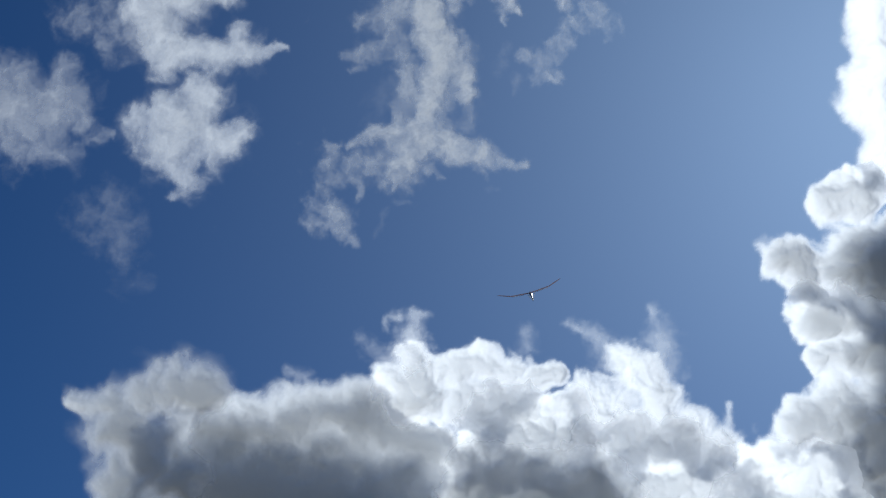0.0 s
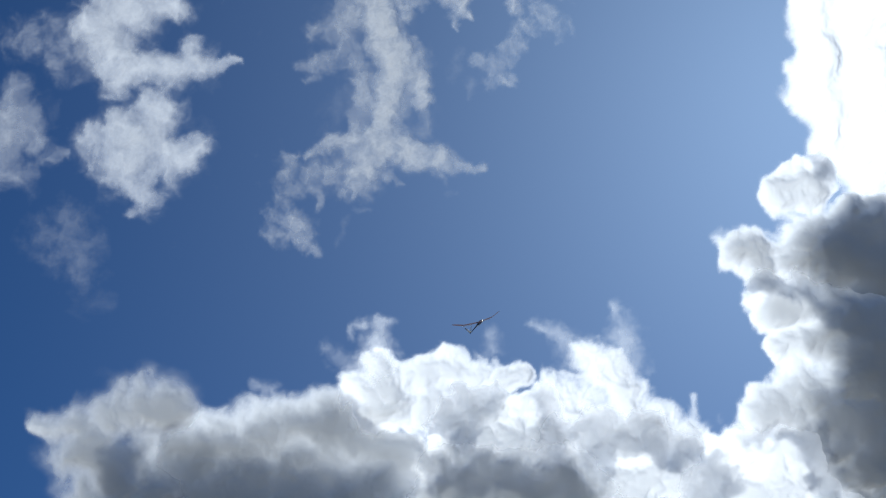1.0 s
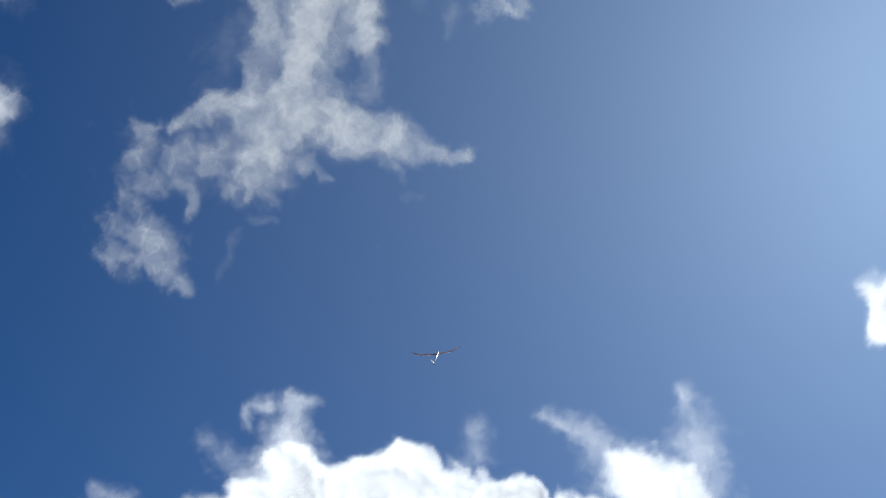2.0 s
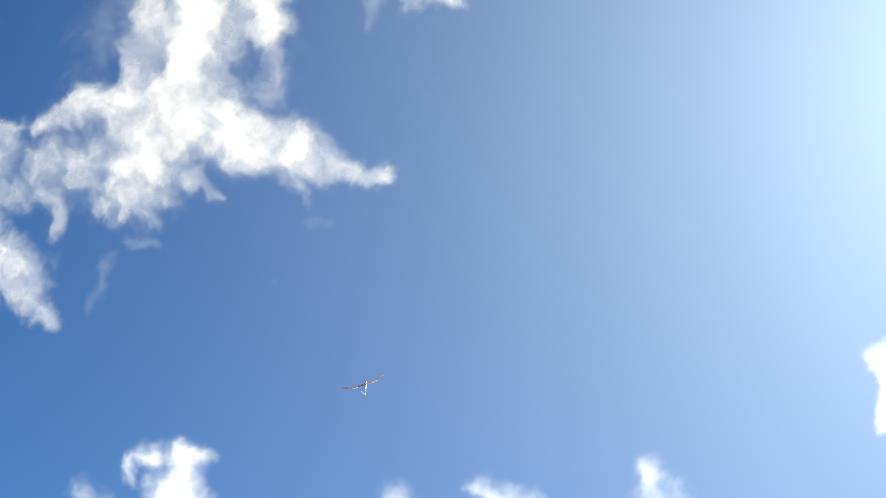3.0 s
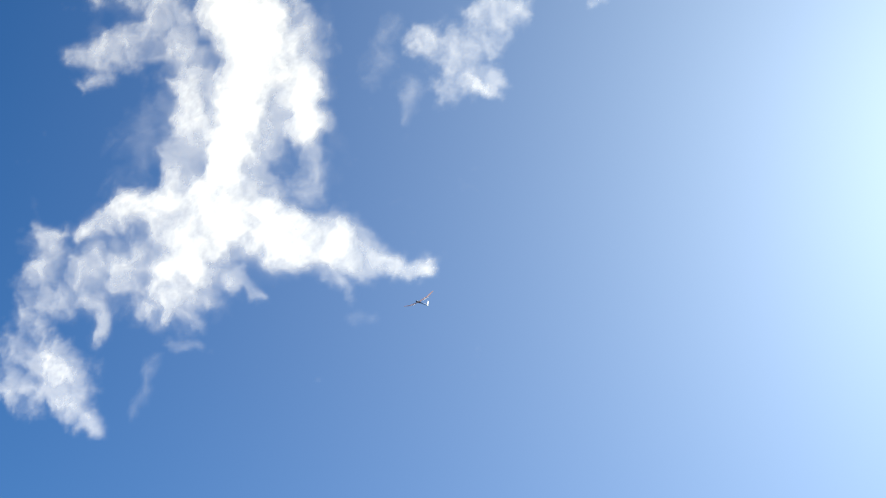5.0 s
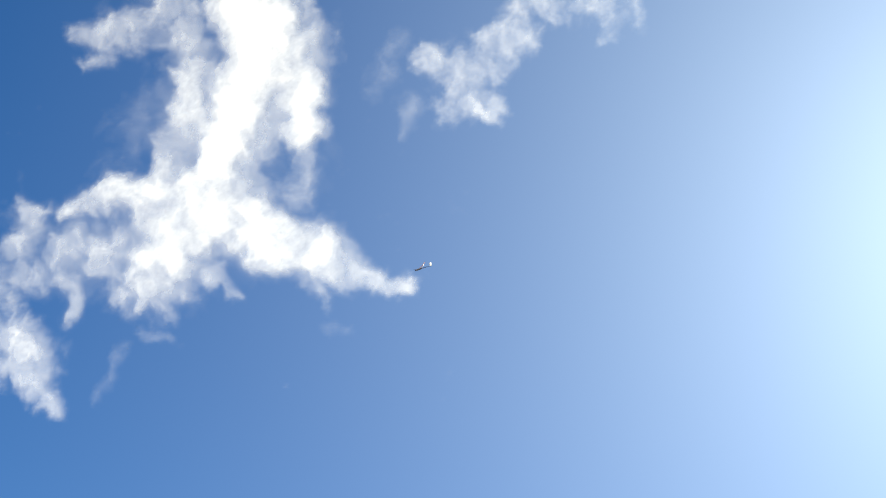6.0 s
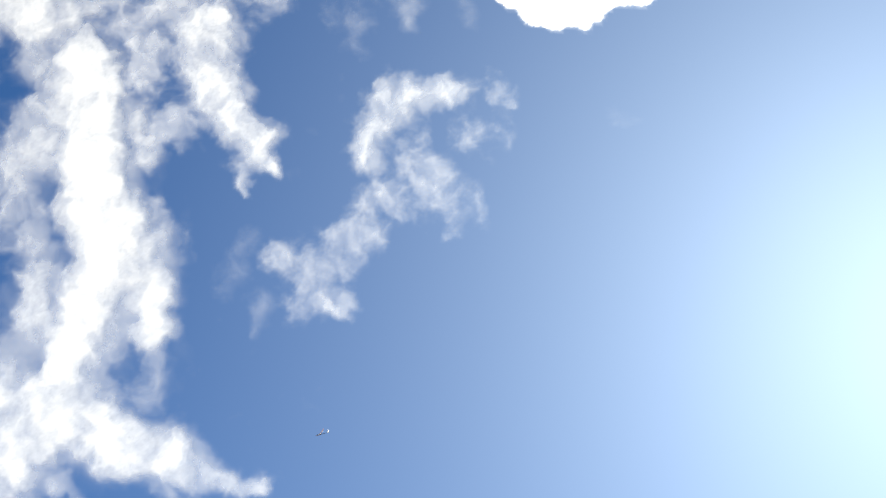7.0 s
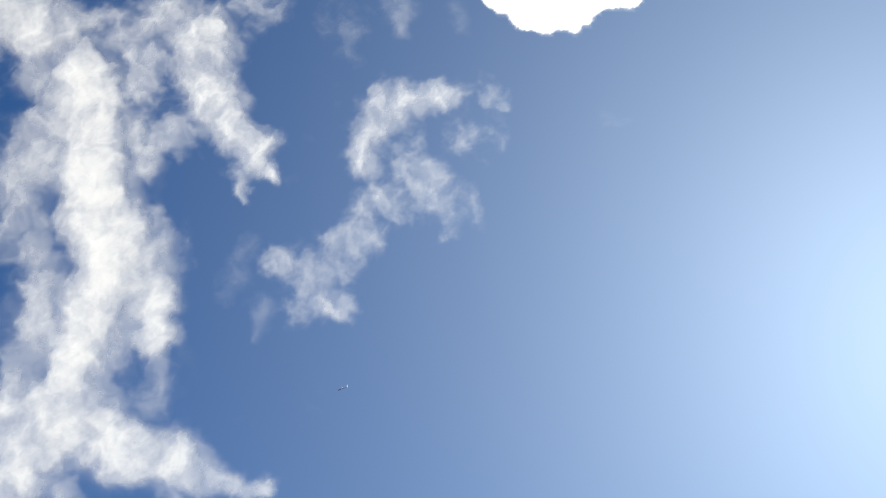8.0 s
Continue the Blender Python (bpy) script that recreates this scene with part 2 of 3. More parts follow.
strokes_e = [(1.06, 5.52, 2.65, 5.08, 0.81, 0.65, 1.05),
    (2.63, 4.93, 4.68, 4.55, 0.53, 0.22, 0.80),
    (1.88, 4.60, 2.36, 4.03, 0.53, 0.23, 0.45)]
strokes_f = [(-2.46, 4.08, -2.55, 3.30, 0.65, 0.16, 0.75),
    (-0.74, 4.37, -0.22, 3.92, 0.62, 0.19, 0.60),
    (-1.60, 4.26, -1.65, 3.78, 0.65, 0.28, 0.65)]
strokes_g = [(-2.28, 6.22, -3.73, 6.41, 1.06, 0.78, 0.95),
    (-3.74, 6.49, -5.14, 5.65, 0.65, 0.31, 0.75),
    (-2.00, 8.16, -2.31, 6.83, 0.69, 0.78, 0.70),
    (-2.05, 9.88, -1.79, 8.71, 0.69, 0.65, 0.85)]
strokes_h = [(-3.32, 5.09, -5.04, 4.30, 1.12, 1.03, 0.58),
    (-4.69, 4.01, -4.58, 2.95, 0.56, 0.22, 0.50),
    (-3.66, 4.19, -3.38, 3.67, 0.72, 0.40, 0.50)]
strokes_k = [(-6.09, 5.66, -6.21, 4.72, 0.40, 0.53, 0.62),
    (-6.21, 4.72, -6.60, 3.40, 0.69, 0.59, 0.45)]
strokes_i = [(-2.20, 14.13, -2.87, 12.99, 1.09, 1.09, 0.80),
    (-3.03, 12.99, -4.50, 12.67, 0.93, 0.56, 0.60),
    (-2.79, 11.86, -3.01, 11.46, 0.69, 0.47, 0.50)]
strokes_j = [(-2.73, 10.82, -4.21, 10.86, 0.56, 0.72, 0.55),
    (-4.28, 10.77, -5.43, 10.64, 0.65, 0.31, 0.58),
    (-4.32, 10.09, -5.16, 9.85, 0.34, 0.19, 0.42)]
cloud("cumulus_cloud", "tall white T-shaped cloud with frayed, drifting edges",
    [("crown", strokes_a), ("stem", strokes_b), ("edge", strokes_c), ("foot", strokes_d), ("arm", strokes_e), ("fringe", strokes_f), ("shoulder", strokes_g), ("veil", strokes_h), ("wing", strokes_k), ("tuft", strokes_i), ("tuft", strokes_j)],
    seed=3, step=0.05, grain=1.0, rough=0.55, opaque=1.35, tear=1.15, shade_gain=0.1, dense=1.3, calm=0.5, fade=0.28, full=0.66, bend=0.5, ragged=0.54, plateau=1.0)

cloud("cumulus_cloud", "small ragged white cloud scrap below the tall cloud",
    [("puff", [(-6.21, 2.21, -5.56, 1.28, 1.06, 0.93, 0.80), (-7.13, 2.21, -6.80, 1.59, 1.07, 1.07, 0.55)]),
     ("tail", [(-5.48, 0.89, -4.83, 0.33, 0.75, 0.34, 0.60)])],
    seed=5, step=0.06, grain=0.90, rough=0.55, opaque=1.16, shade_gain=0.24, dense=1.0, near=-0.15, tear=1.05, bend=0.5, plateau=0.7)

cloud("cloud_wisp", "hazy veil beside the tall white cloud",
    [("", [(-3.54, 8.36, -2.62, 9.16, 1.04, 1.13, 0.50),
     (-3.65, 12.34, -2.91, 13.64, 1.16, 1.16, 0.50)])],
    seed=61, step=0.07, grain=1.05, rough=0.55, opaque=0.36, shade_gain=0.10, dense=1.0, near=-0.17)

cloud("cloud_wisp", "hazy smear under the pointed cloud arm",
    [("", [(2.47, 3.34, 3.00, 3.33, 0.28, 0.25, 0.40)])],
    seed=62, step=0.07, grain=0.75, rough=0.55, opaque=0.36, shade_gain=0.10, dense=1.0, near=-0.19)

cloud("cloud_wisp", "thin faint curl of white cloud",
    [("", [(-3.10, 2.29, -3.65, 0.83, 0.26, 0.26, 0.45)])],
    seed=6, step=0.06, grain=0.8, rough=0.6, opaque=0.41, shade_gain=0.16, dense=1.0, near=-0.21, tear=0.7, heap=0.0)

cloud("cloud_wisp", "thin faint curl of white cloud",
    [("", [(-2.67, 2.64, -1.77, 2.55, 0.19, 0.15, 0.50)])],
    seed=31, step=0.06, grain=0.8, rough=0.6, opaque=0.41, shade_gain=0.16, dense=1.0, near=-0.23, tear=0.7, heap=0.0)

strokes_a = [(-16.05, 13.15, -15.12, 11.12, 1.81, 1.62, 0.95),
    (-14.18, 14.09, -12.37, 14.15, 1.56, 1.06, 0.90),
    (-15.12, 14.09, -15.12, 15.65, 1.87, 1.87, 0.90),
    (-15.12, 10.90, -10.74, 10.81, 1.19, 0.94, 0.90),
    (-11.43, 11.52, -11.06, 12.27, 0.75, 0.50, 0.60),
    (-10.74, 10.81, -8.81, 11.02, 0.75, 0.19, 0.62),
    (-11.99, 10.34, -13.24, 9.40, 0.75, 0.62, 0.50),
    (-15.99, 9.71, -15.12, 9.40, 0.69, 0.37, 0.40)]
strokes_b = [(-14.24, 6.96, -15.12, 6.12, 2.44, 1.94, 0.95),
    (-13.49, 8.78, -13.18, 8.00, 1.19, 1.41, 0.85),
    (-12.62, 5.97, -11.37, 6.43, 1.62, 0.81, 0.90),
    (-14.80, 4.87, -14.12, 4.03, 1.44, 1.06, 0.80),
    (-14.12, 3.47, -14.96, 2.78, 0.81, 0.37, 0.48),
    (-16.99, 6.28, -16.83, 7.37, 1.06, 0.94, 0.50)]
cloud("cumulus_cloud", "pair of joined white cloud puffs with ragged edges",
    [("upper_puff", strokes_a), ("lower_puff", strokes_b)],
    seed=8, step=0.07, grain=1.5, rough=0.5, opaque=1.8, shade_gain=0.2, dense=0.5, tear=1.1, calm=0.55, fade=0.28, full=0.8, plateau=0.9, bend=0.5, ragged=0.54)

strokes_a = [(-24.17, 8.15, -21.67, 7.84, 2.75, 2.25, 0.85),
    (-22.92, 6.12, -20.99, 5.34, 1.81, 1.25, 0.60),
    (-21.05, 9.71, -20.36, 7.53, 1.12, 1.44, 0.60),
    (-19.80, 5.90, -18.30, 6.28, 0.75, 0.22, 0.36),
    (-26.36, 8.46, -25.11, 6.90, 2.50, 2.50, 0.70)]
strokes_b = [(-20.43, 12.90, -17.77, 12.52, 1.31, 1.44, 0.42),
    (-18.86, 11.12, -16.68, 11.84, 1.12, 0.94, 0.40)]
cloud("cumulus_cloud", "soft hazy white cloud with a dim ragged side",
    [("puff", strokes_a), ("veil", strokes_b)],
    seed=9, step=0.08, grain=1.5, rough=0.55, opaque=1.2, shade_gain=0.2, dense=0.65, tear=1.0, calm=0.5, plateau=0.7, bend=0.5, fade=0.2, full=0.72, ragged=0.54)

cloud("cloud_wisp", "dim scrap of thin white cloud",
    [("", [(-18.24, 2.22, -17.93, 0.34, 1.92, 1.84, 0.50),
     (-19.49, 1.75, -18.86, 1.28, 1.84, 1.66, 0.40)])],
    seed=10, step=0.08, grain=1.12, rough=0.55, opaque=0.52, shade_gain=0.20, dense=1.0, near=-0.25, full=0.82)

cloud("cloud_wisp", "barely visible smear of white cloud",
    [("", [(-17.46, -1.84, -16.30, -1.84, 1.25, 0.66, 0.40)])],
    seed=32, step=0.08, grain=1.12, rough=0.55, opaque=0.39, shade_gain=0.20, dense=1.0, near=-0.27)

strokes_a = [(6.90, 14.49, 6.63, 13.53, 0.84, 0.61, 0.90),
    (7.35, 15.19, 9.15, 15.69, 0.88, 0.49, 0.90)]
strokes_b = [(7.89, 13.56, 8.55, 12.77, 0.90, 0.97, 0.60),
    (7.30, 12.58, 6.77, 12.37, 0.78, 0.56, 0.55),
    (9.18, 12.55, 9.62, 12.32, 0.71, 0.48, 0.55),
    (9.27, 11.92, 8.98, 11.43, 0.41, 0.15, 0.50),
    (10.02, 15.84, 10.47, 15.57, 0.54, 0.27, 0.35),
    (9.43, 14.34, 10.22, 14.44, 0.68, 0.57, 0.25)]
cloud("cumulus_cloud", "curled white cloud with a bright frayed crest",
    [("crest", strokes_a), ("tail", strokes_b)],
    seed=12, step=0.045, grain=0.83, rough=0.55, opaque=1.16, shade_gain=0.24, dense=1.0, tear=1.05, bend=0.5, plateau=0.7)

strokes_a = [(4.36, 10.78, 5.25, 10.31, 0.44, 0.84, 0.65),
    (5.51, 9.69, 6.52, 9.49, 0.87, 0.44, 0.65)]
strokes_b = [(5.56, 10.31, 6.73, 11.61, 0.95, 0.78, 0.65),
    (6.89, 11.37, 7.28, 11.31, 0.48, 0.33, 0.50)]
cloud("cumulus_cloud", "thin ragged white cloud with a notched underside",
    [("puff", strokes_a), ("crest", strokes_b)],
    seed=13, step=0.045, grain=0.83, rough=0.55, opaque=1.01, shade_gain=0.24, dense=1.0, tear=1.05, bend=0.5, plateau=0.7)

cloud("cloud_wisp", "faint upright wisp of white cloud",
    [("", [(3.62, 11.36, 3.10, 10.01, 0.33, 0.62, 0.42)])],
    seed=14, step=0.05, grain=0.60, rough=0.6, opaque=0.43, shade_gain=0.16, dense=1.0, near=-0.29)

cloud("cloud_wisp", "faint upright wisp of white cloud",
    [("", [(4.07, 9.42, 3.97, 8.60, 0.55, 0.22, 0.50)])],
    seed=33, step=0.05, grain=0.60, rough=0.6, opaque=0.43, shade_gain=0.16, dense=1.0, near=-0.31)

strokes_a = [(1.94, 16.92, 2.22, 15.40, 1.33, 1.02, 1.00),
    (0.71, 17.92, 1.75, 17.26, 1.01, 1.17, 0.80),
    (2.40, 15.07, 3.61, 13.91, 0.92, 0.84, 1.00),
    (3.62, 13.70, 4.22, 13.06, 0.77, 0.29, 0.85),
    (3.17, 13.28, 3.39, 12.51, 0.53, 0.19, 0.60),
    (1.96, 14.56, 1.12, 14.04, 0.96, 0.57, 0.60),
    (3.00, 17.97, 4.04, 18.25, 0.87, 0.48, 0.50)]
strokes_b = [(0.09, 16.70, 0.41, 15.39, 0.75, 0.66, 0.70),
    (-0.73, 17.54, 0.12, 17.22, 0.80, 0.79, 0.60)]
cloud("cumulus_cloud", "tapering white cloud streak with a pointed end",
    [("streak", strokes_a), ("tuft", strokes_b)],
    seed=15, step=0.045, grain=0.98, rough=0.5, opaque=1.42, shade_gain=0.28, dense=1.0, tear=1.05, bend=0.5, plateau=0.7)

cloud("cloud_wisp", "faint crumpled scrap of white cloud",
    [("", [(5.86, 17.78, 6.18, 16.88, 0.91, 0.47, 0.42)])],
    seed=16, step=0.05, grain=0.60, rough=0.6, opaque=0.50, shade_gain=0.16, dense=1.0, near=-0.33)

cloud("cloud_wisp", "small crumpled scrap of white cloud",
    [("", [(7.45, 18.33, 7.56, 17.59, 0.67, 0.35, 0.65)])],
    seed=34, step=0.05, grain=0.60, rough=0.6, opaque=0.59, shade_gain=0.16, dense=1.0, near=-0.35)

cloud("cloud_wisp", "small faint scrap of white cloud",
    [("", [(9.15, 18.28, 9.20, 17.76, 0.47, 0.31, 0.40)])],
    seed=35, step=0.05, grain=0.60, rough=0.6, opaque=0.39, shade_gain=0.16, dense=1.0, near=-0.37)

cloud("cloud_wisp", "small faint scrap of white cloud",
    [("", [(13.42, 15.21, 13.89, 15.09, 0.34, 0.23, 0.35)])],
    seed=36, step=0.05, grain=0.60, rough=0.6, opaque=0.30, shade_gain=0.16, dense=1.0, near=-0.39)

strokes_a = [(10.43, 18.91, 11.41, 18.12, 0.77, 0.70, 1.00),
    (11.41, 18.16, 12.37, 18.18, 0.73, 0.56, 1.00)]
strokes_b = [(13.01, 18.81, 13.89, 18.66, 0.73, 0.53, 1.00),
    (11.55, 19.37, 13.16, 19.40, 0.84, 0.84, 1.00)]
cloud("cumulus_cloud", "small dense brilliant white cloud with a crisp lower edge",
    [("puff", strokes_a), ("puff", strokes_b)],
    seed=17, step=0.045, grain=1.2, rough=0.42, opaque=22.88, shade_gain=0.20, tear=0.55, heap=0.2, full=1.0, fade=0.03)

cloud("billow", "bright rounded billow",
    [("", [(-20.89, -8.34, -18.55, -8.46, 0.75, 1.81, 0.75),
     (-16.21, -8.15, -13.71, -7.96, 2.12, 2.06, 0.80),
     (-18.55, -10.28, -16.37, -10.28, 2.50, 2.50, 0.80),
     (-18.55, -12.77, -17.61, -14.02, 2.06, 2.50, 0.90),
     (-17.00, -11.40, -15.40, -13.20, 2.30, 2.60, 0.90)])],
    seed=21, step=0.08, grain=3.2, rough=0.46, opaque=6.0, shade_gain=1.1, dense=1.05, lumps=0.05, tear=0.34, heap=0.3, near=-1.0, full=1.0, fade=0.1, bend=0.42, calm=0.0, ragged=0.46, bulge=0.5, knobs=0.2, parent=bank)

cloud("billow", "bright billow with a round crown",
    [("", [(-1.94, -6.53, -1.75, -7.09, 1.06, 1.75, 0.68),
     (-3.12, -7.59, -0.25, -7.21, 1.37, 1.25, 0.75),
     (-1.94, -7.78, -1.69, -8.25, 1.94, 2.44, 0.80),
     (0.19, -7.00, 3.62, -6.59, 1.31, 1.37, 0.75),
     (4.87, -7.09, 6.43, -7.40, 1.31, 1.06, 0.75),
     (0.50, -8.71, 3.62, -8.71, 2.06, 2.19, 0.70)])],
    seed=24, step=0.08, grain=2.4, rough=0.46, opaque=18.20, shade_gain=0.85, lumps=0.05, tear=0.34, heap=0.3, near=-2.4, full=1.0, fade=0.04, bend=0.42, calm=0.0, ragged=0.46, bulge=0.5, knobs=0.18, parent=bank)

cloud("billow", "bright lumpy billow",
    [("", [(3.00, -9.18, 6.75, -8.78, 1.62, 1.50, 0.75),
     (2.69, -10.90, 7.06, -10.90, 2.50, 2.50, 0.85)])],
    seed=41, step=0.08, grain=2.0, rough=0.46, opaque=18.20, shade_gain=0.90, lumps=0.05, tear=0.34, heap=0.3, near=-1.2, full=1.0, fade=0.04, bend=0.42, calm=0.0, ragged=0.46, bulge=0.5, knobs=0.18, parent=bank)

cloud("billow", "grey heavy billow",
    [("", [(1.60, -12.90, 8.00, -13.09, 2.20, 3.12, 1.10),
     (0.80, -16.40, 9.87, -16.52, 3.60, 3.75, 1.30)])],
    seed=42, step=0.08, grain=2.8, rough=0.45, opaque=5.0, shade_gain=1.15, lumps=0.08, tear=0.3, heap=0.25, near=0.4, full=1.0, fade=0.14, bend=0.42, calm=0.0, ragged=0.5, bulge=0.5, knobs=0.32, parent=bank)

cloud("billow", "brilliant steep billow",
    [("", [(10.68, -6.22, 11.74, -8.25, 1.50, 2.37, 0.65),
     (8.00, -8.40, 11.43, -10.43, 1.94, 2.81, 0.65),
     (12.99, -9.65, 15.65, -11.09, 1.75, 1.81, 0.70)])],
    seed=25, step=0.08, grain=2.2, rough=0.46, opaque=10.40, shade_gain=0.38, lumps=0.05, tear=0.42, heap=0.3, near=-1.6, full=1.0, fade=0.04, bend=0.42, calm=0.0, ragged=0.46, bulge=0.5, knobs=0.18, parent=bank)

cloud("billow", "brilliant rounded billow",
    [("", [(8.62, -11.21, 12.99, -11.21, 2.34, 2.50, 0.75),
     (10.49, -13.71, 16.12, -13.09, 2.81, 2.50, 0.80),
     (8.31, -16.83, 16.12, -16.83, 3.44, 3.44, 1.10)])],
    seed=44, step=0.08, grain=2.4, rough=0.46, opaque=15.60, shade_gain=0.52, lumps=0.05, tear=0.34, heap=0.3, near=-0.4, full=1.0, fade=0.04, bend=0.42, calm=0.0, ragged=0.46, bulge=0.5, knobs=0.18, parent=bank)

cloud("billow", "brilliant rounded billow",
    [("", [(17.05, -12.15, 21.74, -11.84, 1.69, 2.19, 0.75),
     (16.12, -14.34, 22.36, -14.34, 2.50, 2.81, 0.80),
     (16.12, -17.15, 24.24, -16.83, 3.12, 3.12, 1.10)])],
    seed=45, step=0.08, grain=2.4, rough=0.46, opaque=15.60, shade_gain=0.48, lumps=0.05, tear=0.34, heap=0.3, near=0.8, full=1.0, fade=0.04, bend=0.42, calm=0.0, ragged=0.46, bulge=0.5, knobs=0.18, parent=bank)

cloud("plume", "curled horn of thin vapour",
    [("", [(-2.94, -3.78, -1.06, -3.87, 0.44, 0.53, 0.50),
     (-3.06, -3.90, -3.31, -4.59, 0.34, 0.28, 0.42),
     (-1.62, -4.09, -1.87, -5.09, 0.69, 1.09, 0.65),
     (-1.87, -5.15, -1.87, -6.28, 1.25, 1.87, 0.80)])],
    seed=46, step=0.06, grain=1.0, rough=0.55, opaque=1.6, shade_gain=0.2, full=0.72, tear=0.6, near=-2.0, parent=bank)

cloud("plume", "torn plume of thin vapour",
    [("", [(7.21, -4.19, 9.09, -5.28, 0.44, 0.94, 0.60),
     (9.18, -5.43, 9.87, -6.68, 1.00, 1.44, 0.70)])],
    seed=47, step=0.06, grain=1.1, rough=0.55, opaque=1.3, shade_gain=0.2, full=0.6, tear=0.6, near=-2.0, parent=bank)

cloud("plume", "torn plume of thin vapour",
    [("", [(11.90, -3.40, 12.43, -4.97, 0.50, 1.06, 0.60),
     (12.43, -4.97, 12.52, -6.84, 1.25, 1.56, 0.75)])],
    seed=48, step=0.06, grain=1.1, rough=0.55, opaque=1.3, shade_gain=0.2, full=0.6, tear=0.6, near=-2.0, parent=bank)

cloud("plume", "slim spike of thin vapour",
    [("", [(16.24, -8.78, 16.08, -10.90, 0.31, 0.62, 0.70)])],
    seed=49, step=0.05, grain=0.7, rough=0.55, opaque=2.51, shade_gain=0.2, full=0.6, tear=0.5, near=-1.5, parent=bank)

cloud("plume", "faint wisp of vapour",
    [("", [(4.72, -4.65, 4.93, -5.65, 0.62, 0.87, 0.60)])],
    seed=50, step=0.06, grain=0.9, rough=0.55, opaque=0.75, shade_gain=0.2, full=0.6, tear=0.6, near=-2.0, parent=bank)

cloud("plume", "faint wisp of vapour",
    [("", [(-4.65, -5.12, -3.56, -6.22, 0.62, 0.87, 0.50)])],
    seed=51, step=0.06, grain=0.9, rough=0.55, opaque=0.88, shade_gain=0.2, full=0.6, tear=0.6, near=-2.0, parent=bank)

cloud("plume", "faint wisp of vapour",
    [("", [(-8.87, -7.09, -7.93, -7.53, 0.56, 0.75, 0.60)])],
    seed=52, step=0.06, grain=0.9, rough=0.55, opaque=0.88, shade_gain=0.2, full=0.6, tear=0.6, near=-2.9, parent=bank)

cloud("shelf", "broad smooth shelf with a dark grey base",
    [("", [(-14.18, -10.59, -4.50, -9.49, 2.34, 2.34, 0.75),
     (-4.50, -10.00, 1.30, -12.10, 2.50, 1.30, 0.80),
     (-12.80, -13.80, -2.60, -14.90, 4.60, 4.30, 1.00),
     (-14.18, -17.46, 3.62, -17.77, 5.00, 5.00, 1.20)])],
    seed=26, step=0.09, grain=2.8, rough=0.45, opaque=15.60, shade_gain=1.7, dense=0.3, lumps=0.03, tear=0.2, heap=0.1, near=-3.2, full=1.0, fade=0.04, bend=0.42, calm=0.0, ragged=0.5, bulge=0.5, knobs=0.12, parent=bank)

cloud("billow", "rounded billow with a white rim",
    [("", [(18.45, -0.66, 20.00, -1.20, 1.75, 2.00, 0.90),
     (23.30, 0.34, 22.05, -1.22, 2.31, 2.19, 0.90),
     (21.42, 2.65, 23.45, 3.00, 1.19, 1.50, 0.80),
     (25.17, -1.22, 26.73, -1.84, 3.75, 4.37, 1.50)])],
    seed=22, step=0.08, grain=3.0, rough=0.46, opaque=23.40, shade_gain=1.2, lumps=0.09, tear=0.3, heap=0.3, near=-0.5, full=1.0, fade=0.04, bend=0.42, calm=0.0, ragged=0.46, bulge=0.5, knobs=0.32, parent=tower)

cloud("billow", "rounded billow with a white rim",
    [("", [(20.43, -3.59, 22.05, -3.87, 1.69, 1.94, 0.85),
     (20.49, -6.09, 22.05, -5.84, 1.00, 1.44, 0.80),
     (25.17, -5.59, 26.11, -7.46, 3.44, 4.37, 1.40),
     (19.24, -9.65, 22.05, -8.87, 1.75, 2.56, 0.75),
     (24.24, -10.90, 26.73, -12.77, 4.06, 4.68, 1.10),
     (27.98, -8.09, 28.30, -12.77, 4.68, 4.68, 1.40)])],
    seed=27, step=0.08, grain=3.0, rough=0.46, opaque=23.40, shade_gain=1.1, lumps=0.09, tear=0.3, heap=0.3, near=0.5, full=1.0, fade=0.04, bend=0.42, calm=0.0, ragged=0.46, bulge=0.5, knobs=0.32, parent=tower)

cloud("crest", "blinding white crest before the sun",
    [("", [(24.61, 15.65, 24.24, 10.03, 1.69, 2.12, 0.80),
     (24.39, 10.03, 25.02, 5.97, 2.31, 2.06, 0.80),
     (27.67, 13.77, 28.30, 4.40, 4.06, 4.06, 0.80)])],
    seed=28, step=0.09, grain=2.8, rough=0.45, opaque=15.60, shade_gain=0.03, lumps=0.09, tear=0.3, heap=0.12, near=-1.5, full=1.0, fade=0.04, bend=0.42, calm=0.0, ragged=0.5, bulge=0.5, knobs=0.32, parent=tower)


# ---- the model glider ----
def part(name, bm, mat, parent, label=""):
    bmesh.ops.recalc_face_normals(bm, faces=bm.faces)
    me = bpy.data.meshes.new(name)
    bm.to_mesh(me), bm.free()
    me.materials.append(mat)
    for p in me.polygons:
        p.use_smooth = True
    ob = new(name, me)
    ob.parent = parent
    return tagged(ob, label)


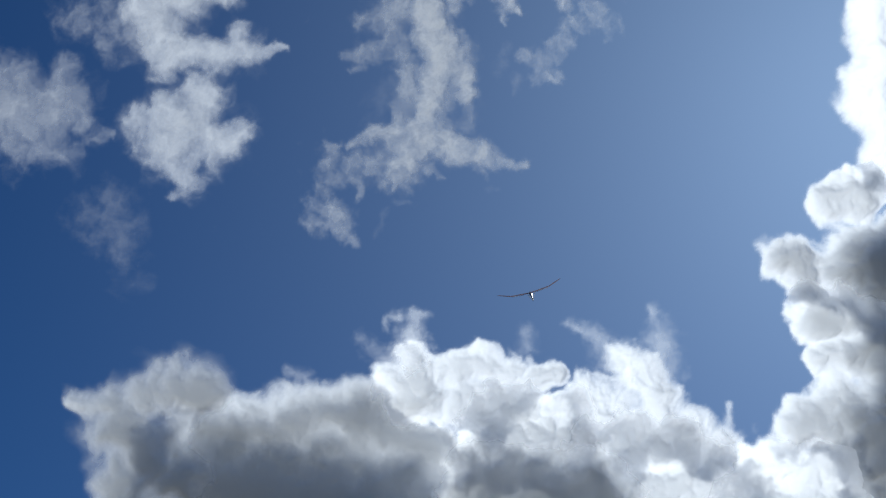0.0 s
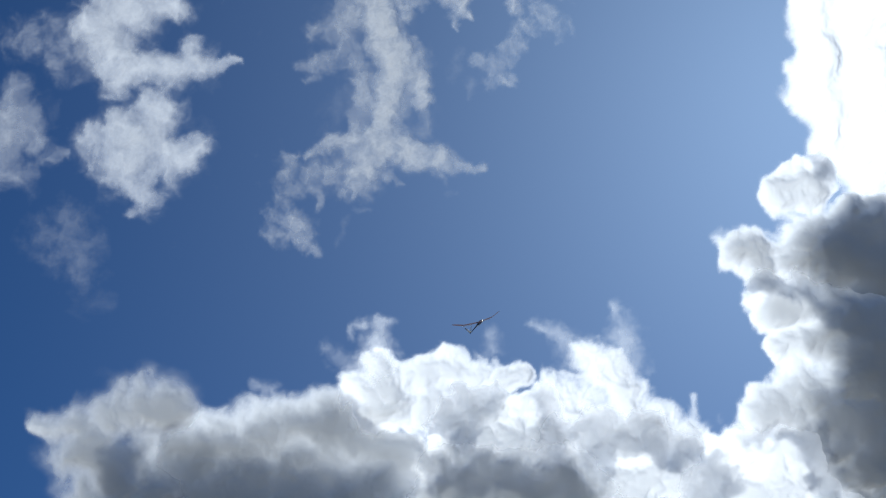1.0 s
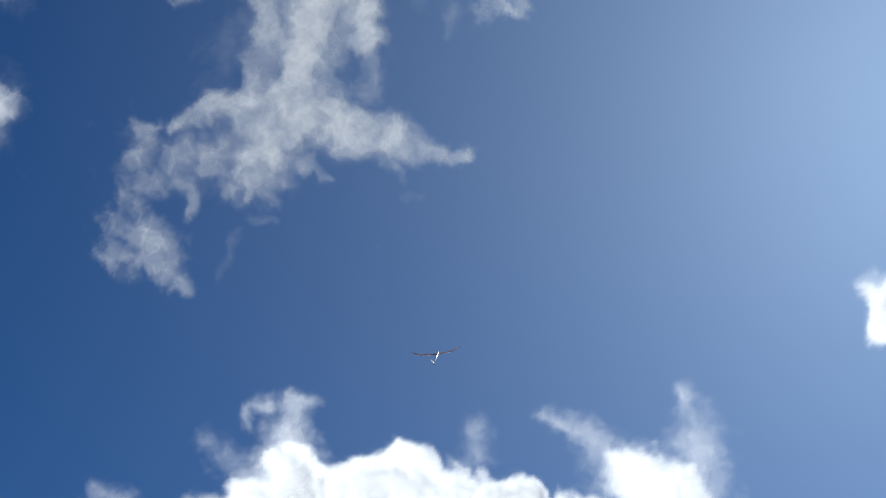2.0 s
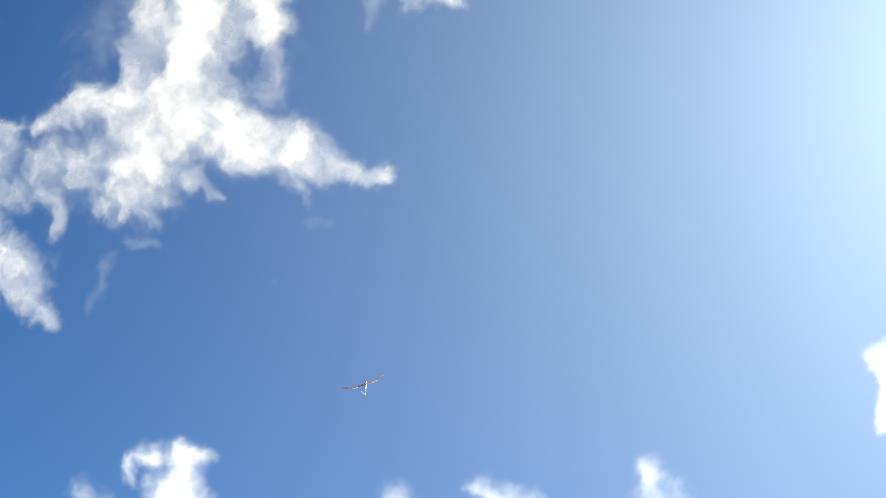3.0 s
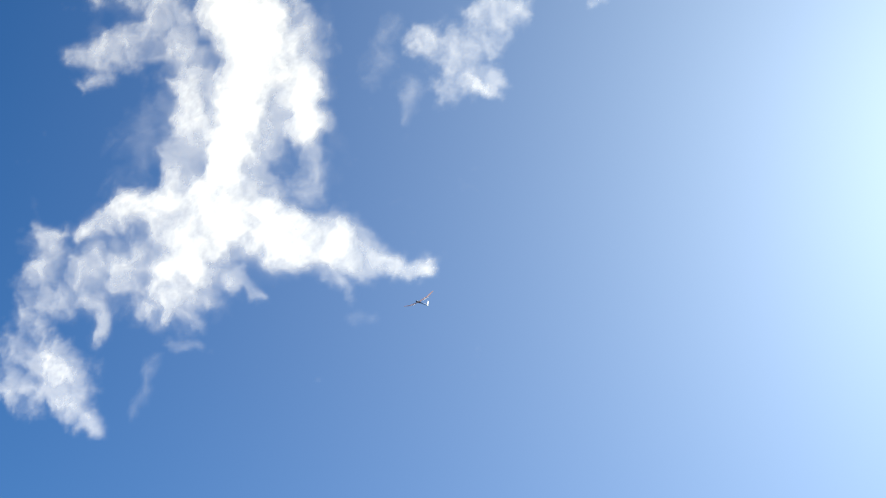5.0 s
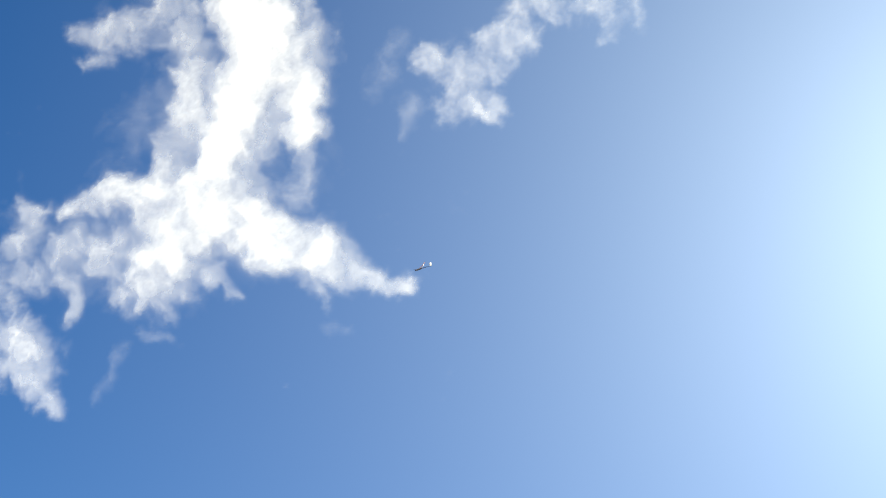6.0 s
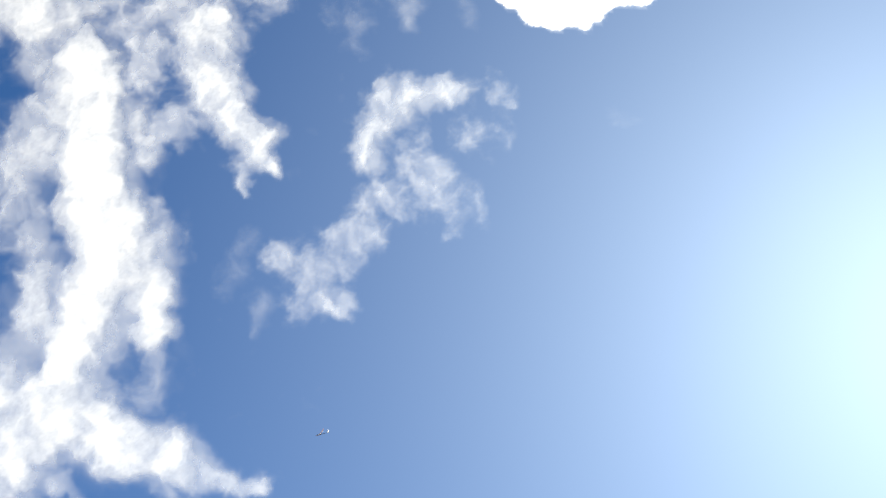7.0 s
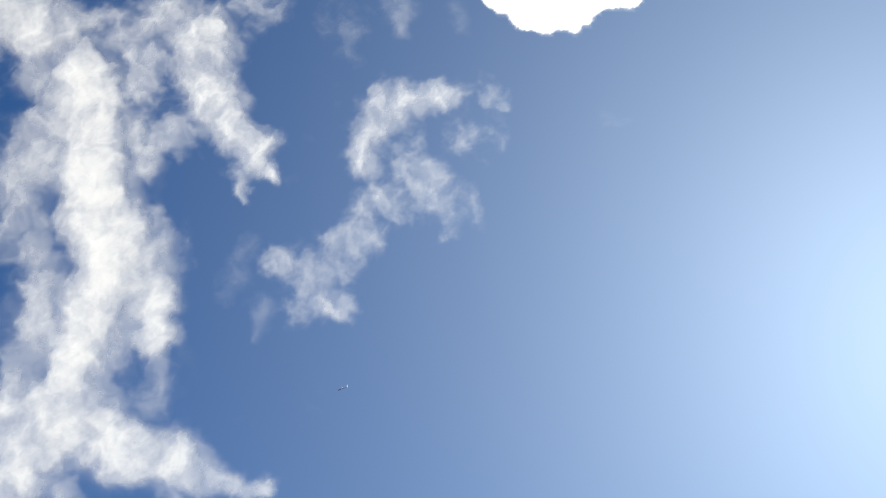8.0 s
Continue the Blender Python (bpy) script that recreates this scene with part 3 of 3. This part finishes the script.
def aerofoil(root, tip, chord_a, chord_b, thick=0.09, steps=6):
    """A tapering wing panel from root to tip, with a rounded nose and a thin trailing edge."""
    root, tip = Vector(root), Vector(tip)
    up = (tip - root).cross(Vector((0, 1, 0)))
    up = (up if up.z > 0 else -up).normalized()
    outline = [(0.5, 0), (0.42, 0.55), (0.2, 1), (-0.1, 0.8), (-0.5, 0.06), (-0.5, -0.06), (-0.1, -0.25), (0.2, -0.35), (0.42, -0.3)]
    bm = bmesh.new()
    rings = []
    for k in range(steps + 1):
        f = k / steps
        chord = chord_a + (chord_b - chord_a) * f
        if tip is not None and chord_b < chord_a * 0.7:
            chord = chord_b + (chord_a - chord_b) * math.sqrt(max(0, 1 - f * f))
        o = root.lerp(tip, f)
        rings.append([bm.verts.new(o + Vector((0, py * chord, 0)) + up * (pz * thick * chord)) for py, pz in outline])
    for a, b in zip(rings, rings[1:]):
        for i in range(len(outline)):
            bm.faces.new((a[i], a[i - 1], b[i - 1], b[i]))
    bm.faces.new(rings[0]), bm.faces.new(rings[-1][::-1])
    return bm


def turned(profile, sides=14):
    """A body along y from (y, radius, z) stations."""
    bm = bmesh.new()
    rings = []
    for y, r, z in profile:
        rings.append([bm.verts.new((r * 0.8 * math.cos(a), y, z + r * math.sin(a)))
                      for a in (2 * math.pi * i / sides for i in range(sides))])
    for a, b in zip(rings, rings[1:]):
        for i in range(sides):
            bm.faces.new((a[i - 1], a[i], b[i], b[i - 1]))
    bm.faces.new(rings[0]), bm.faces.new(rings[-1][::-1])
    return bm


def model_glider():
    thing = tagged(new("model_glider"), "slender model glider with upturned pale wing tips and white V-tail", "model glider")
    part("fuselage", turned([(0.32, 0.006, -0.02), (0.30, 0.022, -0.02), (0.2, 0.036, -0.018), (0.05, 0.034, -0.01), (-0.1, 0.018, 0),
                             (-0.35, 0.010, 0), (-0.6, 0.007, 0)]), DARK, thing, "dark slim carbon fuselage")
    part("canopy", turned([(0.24, 0.004, 0.008), (0.2, 0.018, 0.008), (0.12, 0.02, 0.012), (0.06, 0.006, 0.016)]), WHITE, thing, "small white canopy")
    for side in (-1, 1):
        inner = part("wing_panel", aerofoil((0, 0.02, 0.03), (side * 0.36, 0.02, 0.06), 0.1, 0.09), FOAM, thing)
        part("wing_tip", aerofoil((side * 0.36, 0.02, 0.06), (side * 0.6, -0.005, 0.15), 0.09, 0.035), FOAM, inner, "upturned pale wing tip")
        part("aileron", aerofoil((side * 0.12, -0.05, 0.036), (side * 0.34, -0.048, 0.054), 0.028, 0.026), WHITE, inner)
        part("tail_fin", aerofoil((side * 0.004, -0.55, 0.005), (side * 0.075, -0.57, 0.145), 0.08, 0.055), WHITE, thing, "glossy white V-tail fin")
    return thing


GLIDER = model_glider()


def motions():
    """The glider flies off, away from the camera."""
    walk(GLIDER, [
        (0.0, pose(1.62, 15.86, 13.81, 49.5, -9.9, -12.4)),
        (0.5, pose(0.71, 17.28, 14.51, 53.5, -7.7, -25.2)),
        (1.0, pose(1.16, 19.44, 15.31, 52.1, 5.9, -29.8)),
        (1.3, pose(1.56, 23.17, 18.66, 50.4, 5.7, -27.6)),
        (1.5, pose(3.14, 28.39, 22.72, 49.9, 5.8, -17.1)),
        (1.6, pose(3.88, 30.57, 25.31, 49.4, 4.3, -13.7)),
        (1.7, pose(3.89, 32.91, 27.67, 50.8, 3.4, -11.8)),
        (2.8, pose(4.34, 44.98, 38.24, 57.2, -17.9, -9.7)),
        (3.0, pose(4.55, 44.57, 38.20, 56.6, -18.5, -9.5)),
        (3.5, pose(4.74, 43.30, 38.44, 54.0, -15.0, -11.1)),
        (4.0, pose(4.32, 45.21, 41.23, 57.3, -18.3, -9.5)),
        (4.5, pose(3.71, 47.13, 44.11, 59.2, -18.4, -10.3)),
        (4.7, pose(3.46, 47.79, 45.21, 61.3, -25.5, -4.6)),
        (5.8, pose(1.77, 57.22, 56.94, 12.1, -58.6, 48.7)),
        (6.0, pose(1.66, 58.58, 58.12, 0.4, -58.1, 61.2)),
        (6.5, pose(1.95, 64.52, 63.89, 3.8, -57.2, 63.9)),
        (6.8, pose(0.89, 68.09, 65.95, 3.1, -58.8, 64.3)),
        (7.0, pose(0.60, 71.09, 69.45, 4.8, -59.8, 60.5)),
        (7.2, pose(0.50, 74.21, 72.09, -4.2, -60.0, 67.7)),
        (7.5, pose(0.42, 79.32, 78.10, -11.8, -58.7, 76.9)),
        (8.0, pose(-1.42, 87.04, 89.62, -16.4, -58.9, 86.7)),
    ])


motions()
